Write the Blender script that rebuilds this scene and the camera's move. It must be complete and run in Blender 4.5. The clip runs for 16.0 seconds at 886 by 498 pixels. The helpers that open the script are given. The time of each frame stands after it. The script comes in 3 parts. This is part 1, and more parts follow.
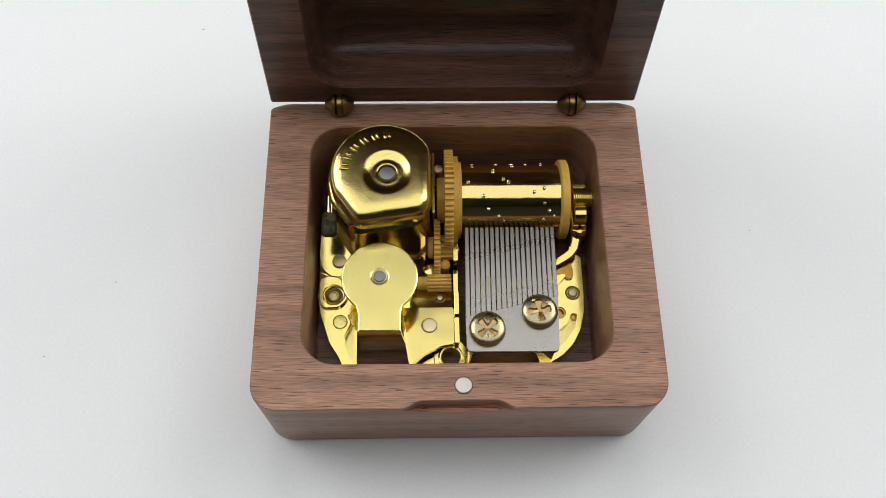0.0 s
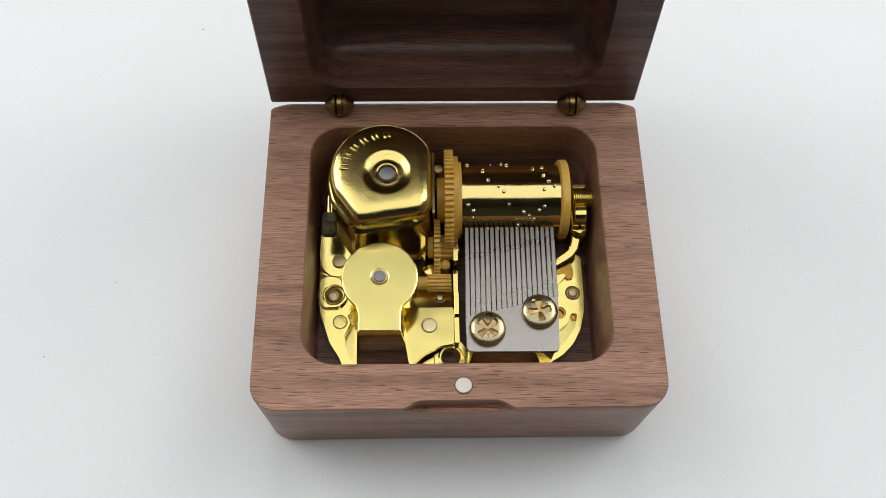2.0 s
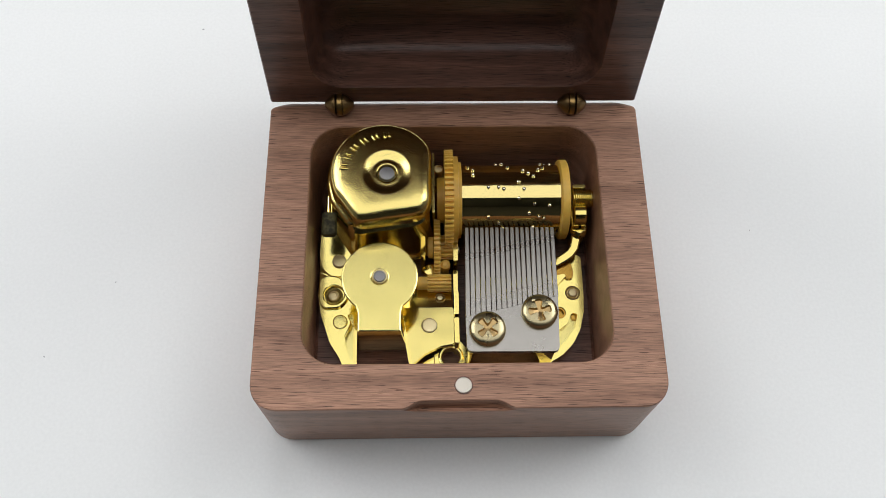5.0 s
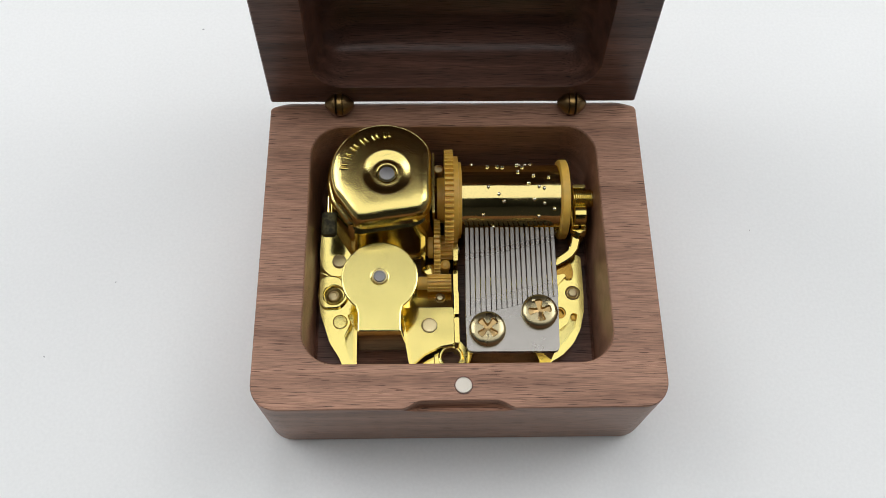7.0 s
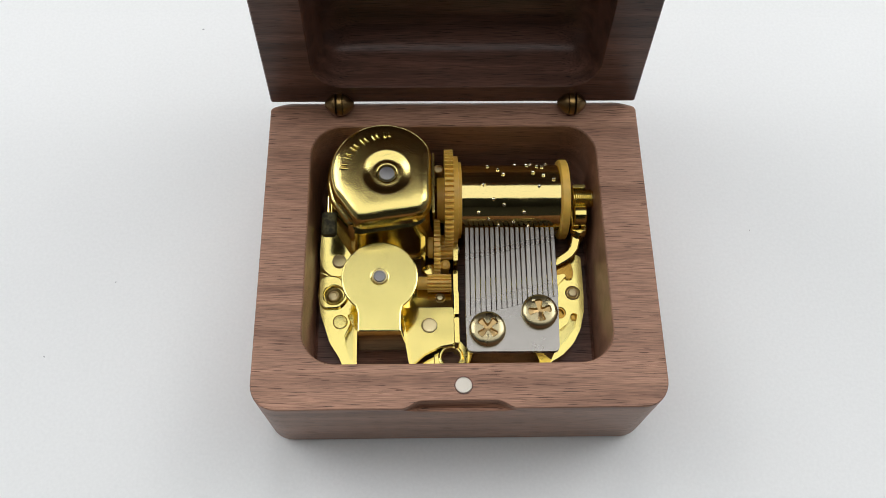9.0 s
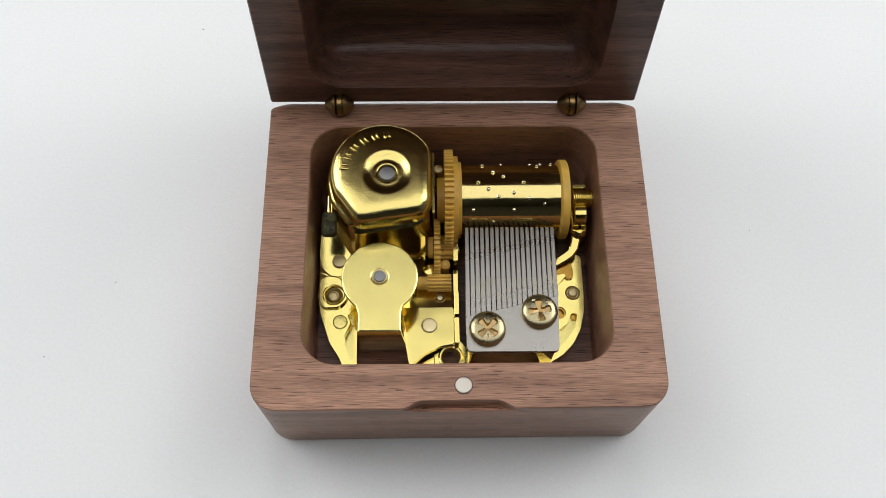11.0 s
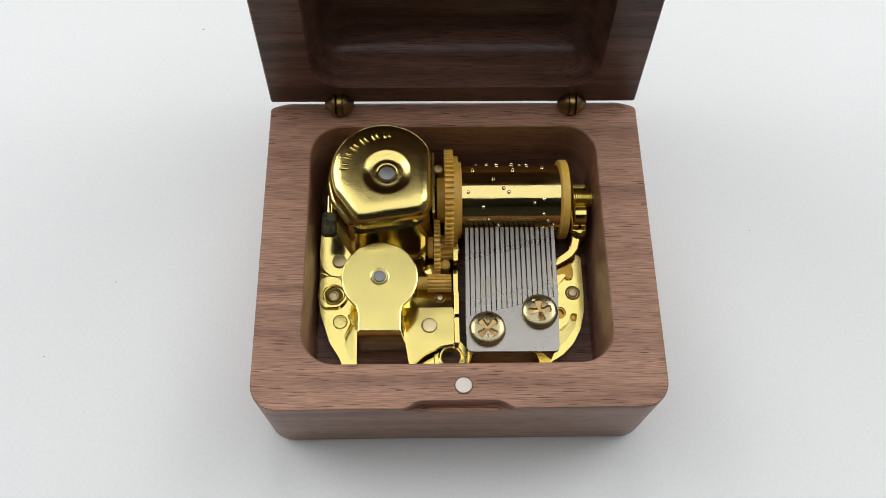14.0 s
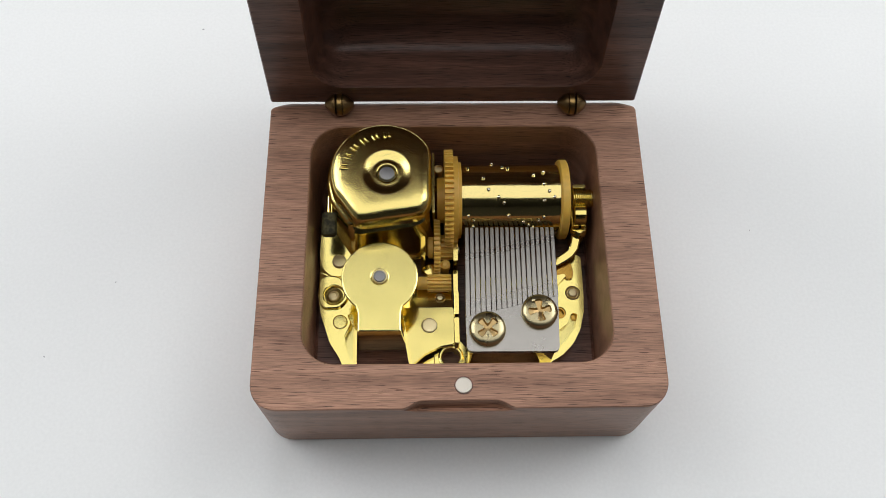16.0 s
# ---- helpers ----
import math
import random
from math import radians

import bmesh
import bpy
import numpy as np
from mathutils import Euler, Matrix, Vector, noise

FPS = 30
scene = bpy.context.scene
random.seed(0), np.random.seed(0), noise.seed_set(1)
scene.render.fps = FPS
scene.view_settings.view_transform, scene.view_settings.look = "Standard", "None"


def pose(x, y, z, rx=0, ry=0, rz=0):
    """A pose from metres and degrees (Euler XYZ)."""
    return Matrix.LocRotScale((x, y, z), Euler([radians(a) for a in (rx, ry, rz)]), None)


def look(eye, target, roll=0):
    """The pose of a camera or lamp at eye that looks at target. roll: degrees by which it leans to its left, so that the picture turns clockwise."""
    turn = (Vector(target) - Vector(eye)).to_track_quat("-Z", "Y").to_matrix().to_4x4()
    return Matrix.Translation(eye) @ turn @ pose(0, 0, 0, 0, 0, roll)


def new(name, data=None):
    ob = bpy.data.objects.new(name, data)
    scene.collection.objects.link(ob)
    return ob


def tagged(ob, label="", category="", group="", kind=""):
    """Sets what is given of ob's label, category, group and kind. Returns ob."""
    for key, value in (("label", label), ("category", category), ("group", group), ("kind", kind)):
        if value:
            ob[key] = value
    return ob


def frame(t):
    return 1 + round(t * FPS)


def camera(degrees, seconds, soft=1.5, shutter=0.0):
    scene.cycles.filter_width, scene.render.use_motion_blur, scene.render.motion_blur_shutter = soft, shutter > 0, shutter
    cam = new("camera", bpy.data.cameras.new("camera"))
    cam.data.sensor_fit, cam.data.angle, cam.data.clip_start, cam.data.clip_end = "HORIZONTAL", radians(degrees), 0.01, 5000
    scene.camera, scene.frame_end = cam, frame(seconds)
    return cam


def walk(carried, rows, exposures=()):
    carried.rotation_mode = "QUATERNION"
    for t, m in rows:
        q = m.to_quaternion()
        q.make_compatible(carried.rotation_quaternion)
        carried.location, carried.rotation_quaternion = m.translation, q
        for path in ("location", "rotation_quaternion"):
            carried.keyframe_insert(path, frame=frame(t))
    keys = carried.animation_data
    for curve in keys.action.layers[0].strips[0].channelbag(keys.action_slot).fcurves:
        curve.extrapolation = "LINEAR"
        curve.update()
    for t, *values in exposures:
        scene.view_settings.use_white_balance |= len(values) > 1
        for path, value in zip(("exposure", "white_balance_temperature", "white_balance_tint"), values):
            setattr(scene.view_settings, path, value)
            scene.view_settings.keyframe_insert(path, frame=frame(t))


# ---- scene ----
MM = 0.001
cam = camera(53.25, 16.0, soft=0.7)
EYE = Matrix(((0.99981397, 0.00729789, -0.01785393, -5.5945 * MM),
              (-0.01398888, 0.91164922, -0.41073106, -36.614 * MM),
              (0.01327905, 0.41090441, 0.91158172, 170.2 * MM),
              (0, 0, 0, 1)))
walk(cam, [(0.0, EYE), (16.0, EYE)], exposures=((0.0, 0.0), (13.0, 0.0), (16.0, -0.015)))

# ---- light: a broad diffuse ceiling panel, with added side fills ----
world = bpy.data.worlds.new("room_world")
scene.world = world
world.use_nodes = True
world.node_tree.nodes["Background"].inputs[0].default_value = (0.85, 0.92, 1.0, 1)
world.node_tree.nodes["Background"].inputs[1].default_value = 0.05


def area(name, eye, target, sx, sy, power, colour):
    lamp = bpy.data.lights.new(name, "AREA")
    lamp.shape, lamp.size, lamp.size_y, lamp.energy, lamp.color = "RECTANGLE", sx, sy, power, colour
    ob = new(name, lamp)
    ob.matrix_world = look(eye, target)
    return ob


area("ceiling_panel", (0.0, 0.08, 0.92), (0.0, 0.08, 0.0), 1.70, 0.76, 4.85, (0.99, 0.995, 1.0))
# two unseen fill lamps, added to brighten the table from the sides
area("side_fill", (-0.72, 0.40, 0.66), (0.0, 0.05, 0.0), 0.66, 0.56, 4.0, (0.99, 0.995, 1.0))
area("side_fill", (0.72, 0.40, 0.66), (0.0, 0.05, 0.0), 0.66, 0.56, 4.0, (0.99, 0.995, 1.0))
area("back_panel", (0.0, 0.80, 0.78), (0.0, 0.05, 0.0), 0.34, 0.34, 2.8, (0.99, 0.995, 1.0))


# ---- materials ----
def material(name, colour, rough=0.5, metal=0.0):
    m = bpy.data.materials.new(name)
    m.use_nodes = True
    b = m.node_tree.nodes["Principled BSDF"]
    b.inputs["Base Color"].default_value = (*colour, 1)
    b.inputs["Roughness"].default_value = rough
    b.inputs["Metallic"].default_value = metal
    return m, m.node_tree.nodes, m.node_tree.links, b


def noise_node(n, l, scale, stretch=(1, 1, 1), detail=4, distort=0.0):
    tc, mp, tx = n.new("ShaderNodeTexCoord"), n.new("ShaderNodeMapping"), n.new("ShaderNodeTexNoise")
    mp.inputs["Scale"].default_value = stretch
    tx.inputs["Scale"].default_value, tx.inputs["Detail"].default_value = scale, detail
    tx.inputs["Distortion"].default_value = distort
    l.new(tc.outputs["Object"], mp.inputs["Vector"])
    l.new(mp.outputs["Vector"], tx.inputs["Vector"])
    return tx.outputs["Fac"]


def ramp(n, l, src, stops):
    r = n.new("ShaderNodeValToRGB")
    while len(r.color_ramp.elements) < len(stops):
        r.color_ramp.elements.new(0.5)
    for e, (at, c) in zip(r.color_ramp.elements, stops):
        e.position, e.color = at, (*c, 1)
    l.new(src, r.inputs["Fac"])
    return r.outputs["Color"]


def mix(n, l, a, b, kind="MULTIPLY", fac=1.0):
    m = n.new("ShaderNodeMix")
    m.data_type, m.blend_type = "RGBA", kind
    m.inputs["Factor"].default_value = fac
    l.new(a, m.inputs[6])
    l.new(b, m.inputs[7])
    return m.outputs[2]


def bump(n, l, b, src, strength, distance):
    k = n.new("ShaderNodeBump")
    k.inputs["Strength"].default_value, k.inputs["Distance"].default_value = strength, distance
    l.new(src, k.inputs["Height"])
    l.new(k.outputs["Normal"], b.inputs["Normal"])


def grey(v):
    return (v, v, v)


def walnut(name, dark, light, along=(1, 1, 1), sheen=0.0, figure=1.0):
    """Oiled walnut; the grain runs along x."""
    m, n, l, b = material(name, light, 0.5)
    sx, sy, sz = along
    broad = noise_node(n, l, 1.0, (16 * sx, 190 * figure * sy, 190 * figure * sz), 4, 0.9)
    fibre = noise_node(n, l, 1.0, (260 * sx, 6000 * sy, 6000 * sz), 5)
    pores = noise_node(n, l, 1.0, (240 * sx, 7000 * sy, 7000 * sz), 0.8, 0.1)
    patch = noise_node(n, l, 1.0, (60 * sx, 300 * sy, 300 * sz), 2)
    base = ramp(n, l, broad, [(0.34, dark), (0.64, light)])
    c = mix(n, l, base, ramp(n, l, fibre, [(0.25, grey(0.52)), (0.75, grey(1.32))]))
    streak = ramp(n, l, pores, [(0.315, (0.27, 0.20, 0.175)), (0.37, grey(1.0))])
    streak = mix(n, l, streak, ramp(n, l, patch, [(0.4, grey(0.0)), (0.6, grey(0.6))]), "LIGHTEN")
    c = mix(n, l, c, streak)
    l.new(c, b.inputs["Base Color"])
    l.new(ramp(n, l, fibre, [(0.2, grey(0.36 - sheen)), (0.8, grey(0.52 - sheen))]), b.inputs["Roughness"])
    b.inputs["Specular IOR Level"].default_value = 0.35
    b.inputs["Coat Weight"].default_value, b.inputs["Coat Roughness"].default_value = 0.16, 0.26
    bump(n, l, b, streak, 0.35, 0.00012)
    return m


def metal_mat(name, colour, rough, grain=0.0, worn=None, dents=0.00005, pitch=4600):
    m, n, l, b = material(name, colour, rough, 1.0)
    cloud = noise_node(n, l, 180, detail=3)
    fine = noise_node(n, l, pitch, detail=2)
    if worn:
        l.new(ramp(n, l, cloud, [(0.3, colour), (0.75, worn)]), b.inputs["Base Color"])
    l.new(ramp(n, l, cloud, [(0.3, grey(max(rough - 0.04, 0.02))), (0.7, grey(rough + 0.05))]), b.inputs["Roughness"])
    wave = n.new("ShaderNodeBump")
    wave.inputs["Strength"].default_value, wave.inputs["Distance"].default_value = 1.0, dents
    l.new(noise_node(n, l, 260, detail=1), wave.inputs["Height"])
    l.new(wave.outputs["Normal"], b.inputs["Normal"])
    if grain:
        bump(n, l, b, fine, grain, 0.00003)
        l.new(wave.outputs["Normal"], b.inputs["Normal"].links[0].from_node.inputs["Normal"])
    return m


def plastic(name, colour, rough=0.42):
    m, n, l, b = material(name, colour, rough)
    l.new(ramp(n, l, noise_node(n, l, 500, detail=3), [(0.25, tuple(0.82 * v for v in colour)), (0.75, tuple(min(1.1 * v, 1) for v in colour))]), b.inputs["Base Color"])
    b.inputs["Subsurface Weight"].default_value = 0.25
    b.inputs["Subsurface Radius"].default_value = (0.0012, 0.0008, 0.0003)
    return m


def white_sheet():
    m, n, l, b = material("white_surface", (0.80, 0.82, 0.83), 0.75)
    b.inputs["Specular IOR Level"].default_value = 0.2
    broad = ramp(n, l, noise_node(n, l, 9, detail=3), [(0.3, (0.825, 0.84, 0.84)), (0.7, (0.855, 0.868, 0.87))])
    l.new(mix(n, l, broad, ramp(n, l, noise_node(n, l, 1500, detail=4), [(0.3, grey(0.97)), (0.7, grey(1.01))])), b.inputs["Base Color"])
    bump(n, l, b, noise_node(n, l, 1800, detail=3), 0.14, 0.0001)
    return m


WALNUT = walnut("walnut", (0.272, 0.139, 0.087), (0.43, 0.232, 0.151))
# the same walnut with shade put into its colour, for lid and recesses
WALNUT_SHADED = walnut("walnut_shaded", (0.085, 0.038, 0.026), (0.225, 0.107, 0.073), sheen=0.12, figure=1.3)
GOLD = metal_mat("gold_plate", (0.825, 0.665, 0.215), 0.09, 0.10)
GOLD_CAST = metal_mat("gold_cast", (0.84, 0.70, 0.235), 0.11, 0.15, None, 0.00002)
GOLD_CAP = metal_mat("gold_cap", (0.825, 0.67, 0.235), 0.15, 0.8, None, 0.00004)
GOLD_SATIN = metal_mat("gold_satin", (0.815, 0.695, 0.25), 0.21, 0.42, None, 0.00001, 9500)
GOLD_DECK = metal_mat("gold_deck", (0.805, 0.665, 0.23), 0.12, 0.04, None, 0.00001)
GOLD_DRUM = metal_mat("gold_drum", (0.80, 0.655, 0.27), 0.095, 0.08)
RIVET = metal_mat("rivet_brass", (0.92, 0.78, 0.45), 0.42, 0.4)
PIN = metal_mat("pin_metal", (0.86, 0.80, 0.60), 0.16)
STEEL = metal_mat("comb_steel", (0.385, 0.365, 0.335), 0.28, 0.25, (0.45, 0.425, 0.39), 0.00001)
SHAFT = metal_mat("shaft_steel", (0.30, 0.295, 0.30), 0.5, 0.3)
SCREW = metal_mat("screw_brass", (0.42, 0.36, 0.21), 0.27, 0.25, (0.52, 0.45, 0.27))
RECESS = metal_mat("recess_copper", (0.52, 0.36, 0.16), 0.30, 0.4)
ANTIQUE = metal_mat("antique_brass", (0.17, 0.105, 0.045), 0.38, 0.6, (0.28, 0.18, 0.075))
AMBER = metal_mat("lacquered_brass", (0.52, 0.30, 0.06), 0.22, 0.3)
BRASS = metal_mat("worn_brass", (0.44, 0.29, 0.11), 0.3, 0.5, (0.32, 0.2, 0.07))
MAGNET = metal_mat("magnet_nickel", (0.60, 0.56, 0.49), 0.5, 0.8)
NYLON = plastic("amber_nylon", (0.77, 0.48, 0.09))
NYLON_DULL = plastic("tan_nylon", (0.76, 0.485, 0.105))
RUBBER, _n, _l, _b = material("dark_rubber", (0.05, 0.048, 0.03), 0.6)
_b.inputs["Specular IOR Level"].default_value = 0.3
_l.new(ramp(_n, _l, noise_node(_n, _l, 900, detail=4), [(0.42, (0.03, 0.027, 0.013)), (0.68, (0.13, 0.118, 0.052))]), _b.inputs["Base Color"])
bump(_n, _l, _b, noise_node(_n, _l, 2600, detail=3), 0.8, 0.0002)
RUBBER_GREY, _n, _l, _b = material("dust_grey", (0.5, 0.5, 0.52), 0.9)
SHEET = white_sheet()
# near-black for unseen surfaces that hold back bounce and darken reflections
DARK, _n, _l, _b = material("dark_bounce_cut", (0.035, 0.035, 0.037), 0.8)
bump(_n, _l, _b, noise_node(_n, _l, 120), 0.1, 0.001)
PAINT, _n, _l, _b = material("pale_paint", (0.22, 0.222, 0.225), 0.8)
bump(_n, _l, _b, noise_node(_n, _l, 120), 0.1, 0.001)


# ---- mesh helpers; all shapes are written in millimetres ----
def ob_mesh(name, bm, mat, smooth=18):
    bmesh.ops.remove_doubles(bm, verts=bm.verts, dist=1e-5)
    bmesh.ops.recalc_face_normals(bm, faces=bm.faces)
    bmesh.ops.scale(bm, vec=(MM, MM, MM), verts=bm.verts)
    for f in bm.faces:
        f.smooth = True
    for e in bm.edges:
        e.smooth = not (len(e.link_faces) == 2 and e.calc_face_angle(0) > radians(smooth))
    me = bpy.data.meshes.new(name)
    bm.to_mesh(me)
    bm.free()
    me.materials.append(mat)
    return new(name, me)


def part(name, bm, mat, parent, label="", at=None, smooth=18):
    ob = ob_mesh(name, bm, mat, smooth)
    ob.parent = parent
    if at is not None:
        ob.matrix_basis = at
    return tagged(ob, label)


def at_mm(x, y, z, rx=0, ry=0, rz=0):
    return pose(x * MM, y * MM, z * MM, rx, ry, rz)


def loft(rings, cap0=True, cap1=True, bm=None):
    bm = bm or bmesh.new()
    vs = [[bm.verts.new(p) for p in r] for r in rings]
    n = len(rings[0])
    for a, b in zip(vs, vs[1:]):
        for i in range(n):
            j = (i + 1) % n
            bm.faces.new((a[i], a[j], b[j], b[i]))
    if cap0:
        bm.faces.new(vs[0])
    if cap1:
        bm.faces.new(vs[-1])
    return bm


def lathe(profile, n=48, bm=None, cap0=True, cap1=True, c=(0, 0)):
    """Profile of (radius, z), turned round z."""
    rings = [[(c[0] + r * math.cos(2 * math.pi * i / n), c[1] + r * math.sin(2 * math.pi * i / n), z) for i in range(n)] for r, z in profile]
    return loft(rings, cap0, cap1, bm)


def lathe_x(profile, n=48, bm=None):
    """Profile of (radius, x), turned round x."""
    rings = [[(x, r * math.cos(2 * math.pi * i / n), r * math.sin(2 * math.pi * i / n)) for i in range(n)] for r, x in profile]
    return loft(rings, True, True, bm)


def rounded(x0, y0, x1, y1, radii, side=20, seg=8):
    """A rectangle with a radius at each corner: front left, front right, back right, back left."""
    out = []
    corners = [(x0, y0, 180), (x1, y0, 270), (x1, y1, 0), (x0, y1, 90)]
    sx, sy = (1, -1, -1, 1), (1, 1, -1, -1)
    arcs = []
    for k, (cx, cy, a0) in enumerate(corners):
        r = radii[k]
        mx, my = cx + sx[k] * r, cy + sy[k] * r
        arcs.append([(mx + r * math.cos(radians(a0 + 90 * i / seg)), my + r * math.sin(radians(a0 + 90 * i / seg))) for i in range(seg + 1)])
    for k in range(4):
        out += arcs[k]
        a, b = Vector(arcs[k][-1]), Vector(arcs[(k + 1) % 4][0])
        out += [tuple(a.lerp(b, i / side)) for i in range(1, side)]
    return out


def smooth_poly(points, radius, seg=6):
    """A closed outline with every corner rounded as far as its sides allow. A point may carry its own radius."""
    out, n = [], len(points)
    for i in range(n):
        p, a, b = Vector(points[i][:2]), Vector(points[i - 1][:2]), Vector(points[(i + 1) % n][:2])
        r = points[i][2] if len(points[i]) > 2 else radius
        u, v = (a - p), (b - p)
        lu, lv = u.length, v.length
        u.normalize(), v.normalize()
        half = math.acos(max(-1, min(1, u.dot(v)))) / 2
        cut = min(r / max(math.tan(half), 1e-3), 0.48 * lu, 0.48 * lv)
        s, e = p + u * cut, p + v * cut
        for k in range(seg + 1):
            t = k / seg
            q = s.lerp(p, t).lerp(p.lerp(e, t), t)
            out.append((q.x, q.y))
    return out


def circle(x, y, r, n=28):
    return [(x + r * math.cos(2 * math.pi * i / n), y + r * math.sin(2 * math.pi * i / n)) for i in range(n)]


def plate(outer, holes, z0, z1, edge=0.0, bm=None):
    """A flat plate with holes and an eased upper edge."""
    bm = bm or bmesh.new()
    loops = []
    for pts in (outer, *holes):
        vs = [bm.verts.new((x, y, z0)) for x, y in pts]
        loops += [bm.edges.new((vs[i], vs[(i + 1) % len(vs)])) for i in range(len(vs))]
    got = bmesh.ops.triangle_fill(bm, use_beauty=True, use_dissolve=False, edges=loops)
    faces = [g for g in got["geom"] if isinstance(g, bmesh.types.BMFace)]
    up = bmesh.ops.extrude_face_region(bm, geom=faces)
    top = [g for g in up["geom"] if isinstance(g, bmesh.types.BMVert)]
    bmesh.ops.translate(bm, vec=(0, 0, z1 - z0), verts=top)
    if edge:
        bm.normal_update()
        rim = [e for e in bm.edges if all(abs(v.co.z - z1) < 1e-6 for v in e.verts) and len(e.link_faces) == 2 and min(abs(f.normal.z) for f in e.link_faces) < 0.5]
        bmesh.ops.bevel(bm, geom=rim, offset=edge, segments=2, profile=0.5, affect="EDGES", clamp_overlap=True)
    return bm


def block(x0, y0, z0, x1, y1, z1, edge=0.15, bm=None):
    return plate(smooth_poly([(x0, y0), (x1, y0), (x1, y1), (x0, y1)], edge * 1.5, 3), [], z0, z1, edge, bm)


def gear(r, teeth, depth, x0, x1):
    """A spur gear on the x axis."""
    pts = []
    for i in range(teeth):
        for f, rr in ((0.0, r - depth), (0.22, r - depth), (0.36, r), (0.68, r), (0.82, r - depth)):
            a = 2 * math.pi * (i + f) / teeth
            pts.append((rr * math.cos(a), rr * math.sin(a)))
    return loft([[(x, y, z) for y, z in pts] for x in (x0, x1)])


def thing(name, label, category, at=None):
    ob = new(name)
    ob.empty_display_size = 0.01
    if at is not None:
        ob.matrix_basis = at
    return tagged(ob, label, category)


# ---- the room: white table sheet, pale walls, and unseen dark surfaces that cut light ----
def slab(name, x0, y0, z0, x1, y1, z1, mat, label, category):
    bm = loft([[(x0, y0, z), (x1, y0, z), (x1, y1, z), (x0, y1, z)] for z in (z0, z1)])
    return tagged(ob_mesh(name, bm, mat), label, category, kind="structure")


# worktop stops short in front; the added dark below lessens bounce
slab("ground", -1100, -75, -40, 1100, 1100, 0, SHEET, "plain matt white worktop under the music box", "table surface")
slab("table_front", -1100, -70, -718, 1100, -50, -42, DARK, "unseen dark panel added under the worktop edge to cut bounce", "panel")
slab("floor", -1180, -1180, -760, 1180, 1180, -720, DARK, "unseen dark floor added to cut bounce", "floor")
slab("wall_north", -1100, 1102, -718, 1100, 1180, 1000, PAINT, "plain pale painted wall", "wall")
# unseen wall, made dark to keep light off the box front
slab("wall_south", -1100, -1180, -718, 1100, -1102, 1000, DARK, "unseen dark wall added to cut front light", "wall")
slab("wall_east", 1102, -1180, -718, 1180, 1180, 1000, PAINT, "plain pale painted wall", "wall")
slab("wall_west", -1180, -1180, -718, -1102, 1180, 1000, PAINT, "plain pale painted wall", "wall")
# unseen ceiling, made dark so the gold reflects darkness beside the panel
slab("ceiling", -1180, -1180, 1002, 1180, 1180, 1040, DARK, "unseen dark ceiling added to darken reflections", "ceiling")


# ---- the walnut music box ----
TOP = 23.7
LEAN = 6.0


def notch(x):
    """The finger scoop in the front edge: 1 in its middle, 0 outside it."""
    k = max(0.0, min(1.0, (9.7 - abs(x + 0.3)) / 3.4))
    return (k * k * (3 - 2 * k)) ** 0.8


def box_body():
    sharp = (4.7, 4.7, 0.6, 0.6)
    def ring(inset, z, back=0.0, scoop=0.0, drop=0.0):
        pts = rounded(-35.95 + inset, inset - 0.15, 35.6 - inset, 61.45 - inset - back, tuple(max(r - inset, 0.2) for r in sharp), 90)
        out = []
        for x, y in pts:
            k = notch(x) if y < 2 else 0.0
            ease = max(0.0, (abs(x + 0.17) - 31.6) / 4.2) ** 1.7 if y > 55 else 0.0
            out.append((x, y + scoop * k - 1.0 * ease * (y - 55) / 6, z - drop * k))
        return out
    inner = lambda inset, z: [(x, y, z) for x, y in rounded(-27.6 + inset, 7.9 + inset, 26.9 - inset, 55.5 - inset, (6.0 - inset,) * 4, 90)]
    rings = [ring(1.3, 0), ring(0.75, 0.15), ring(0.3, 0.6), ring(0.0, 1.4), ring(0.0, TOP - 3.0),
             ring(0.0, TOP - 1.0, 0.0, 0.0, 0.75), ring(0.0, TOP - 0.96, 0.02, 0.3, 1.5), ring(0.0, TOP - 0.85, 0.1, 0.75, 1.45),
             ring(0.0, TOP - 0.66, 0.28, 1.12, 0.95), ring(0.02, TOP - 0.36, 0.66, 1.34, 0.3), ring(0.06, TOP - 0.14, 1.1, 1.4), ring(0.2, TOP, 1.75, 1.42), ring(0.35, TOP, 1.95, 1.45),
             inner(-0.4, TOP), inner(-0.25, TOP), inner(0.0, TOP - 0.25), inner(0.0, 5.2), inner(0.5, 4.8)]
    bm = loft(rings)
    # cavity floor takes the darker walnut: its shade is in the colour
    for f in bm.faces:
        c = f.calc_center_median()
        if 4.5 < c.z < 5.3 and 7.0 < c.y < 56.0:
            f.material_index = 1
    return bm


music_box = thing("music_box", "small open walnut music box with rounded corners and brass hinges", "music box")
box_part = part("box_body", box_body(), WALNUT, music_box, "hollowed walnut box with finger notch in front edge", smooth=28)
box_part.data.materials.append(WALNUT_SHADED)
part("magnet", lathe([(1.42, TOP - 1.5), (1.42, TOP + 0.02), (1.3, TOP + 0.10)], 32, c=(0.45, 3.95)), MAGNET, box_part, "round nickel closing magnet set in the rim")

# thin dark ring painting the shaded gap round the magnet
part("magnet_gap_shade", lathe([(1.42, TOP - 0.4), (1.62, TOP - 0.4), (1.62, TOP + 0.012), (1.42, TOP + 0.012)], 32, None, False, False, (0.45, 3.95)), WALNUT_SHADED, box_part)


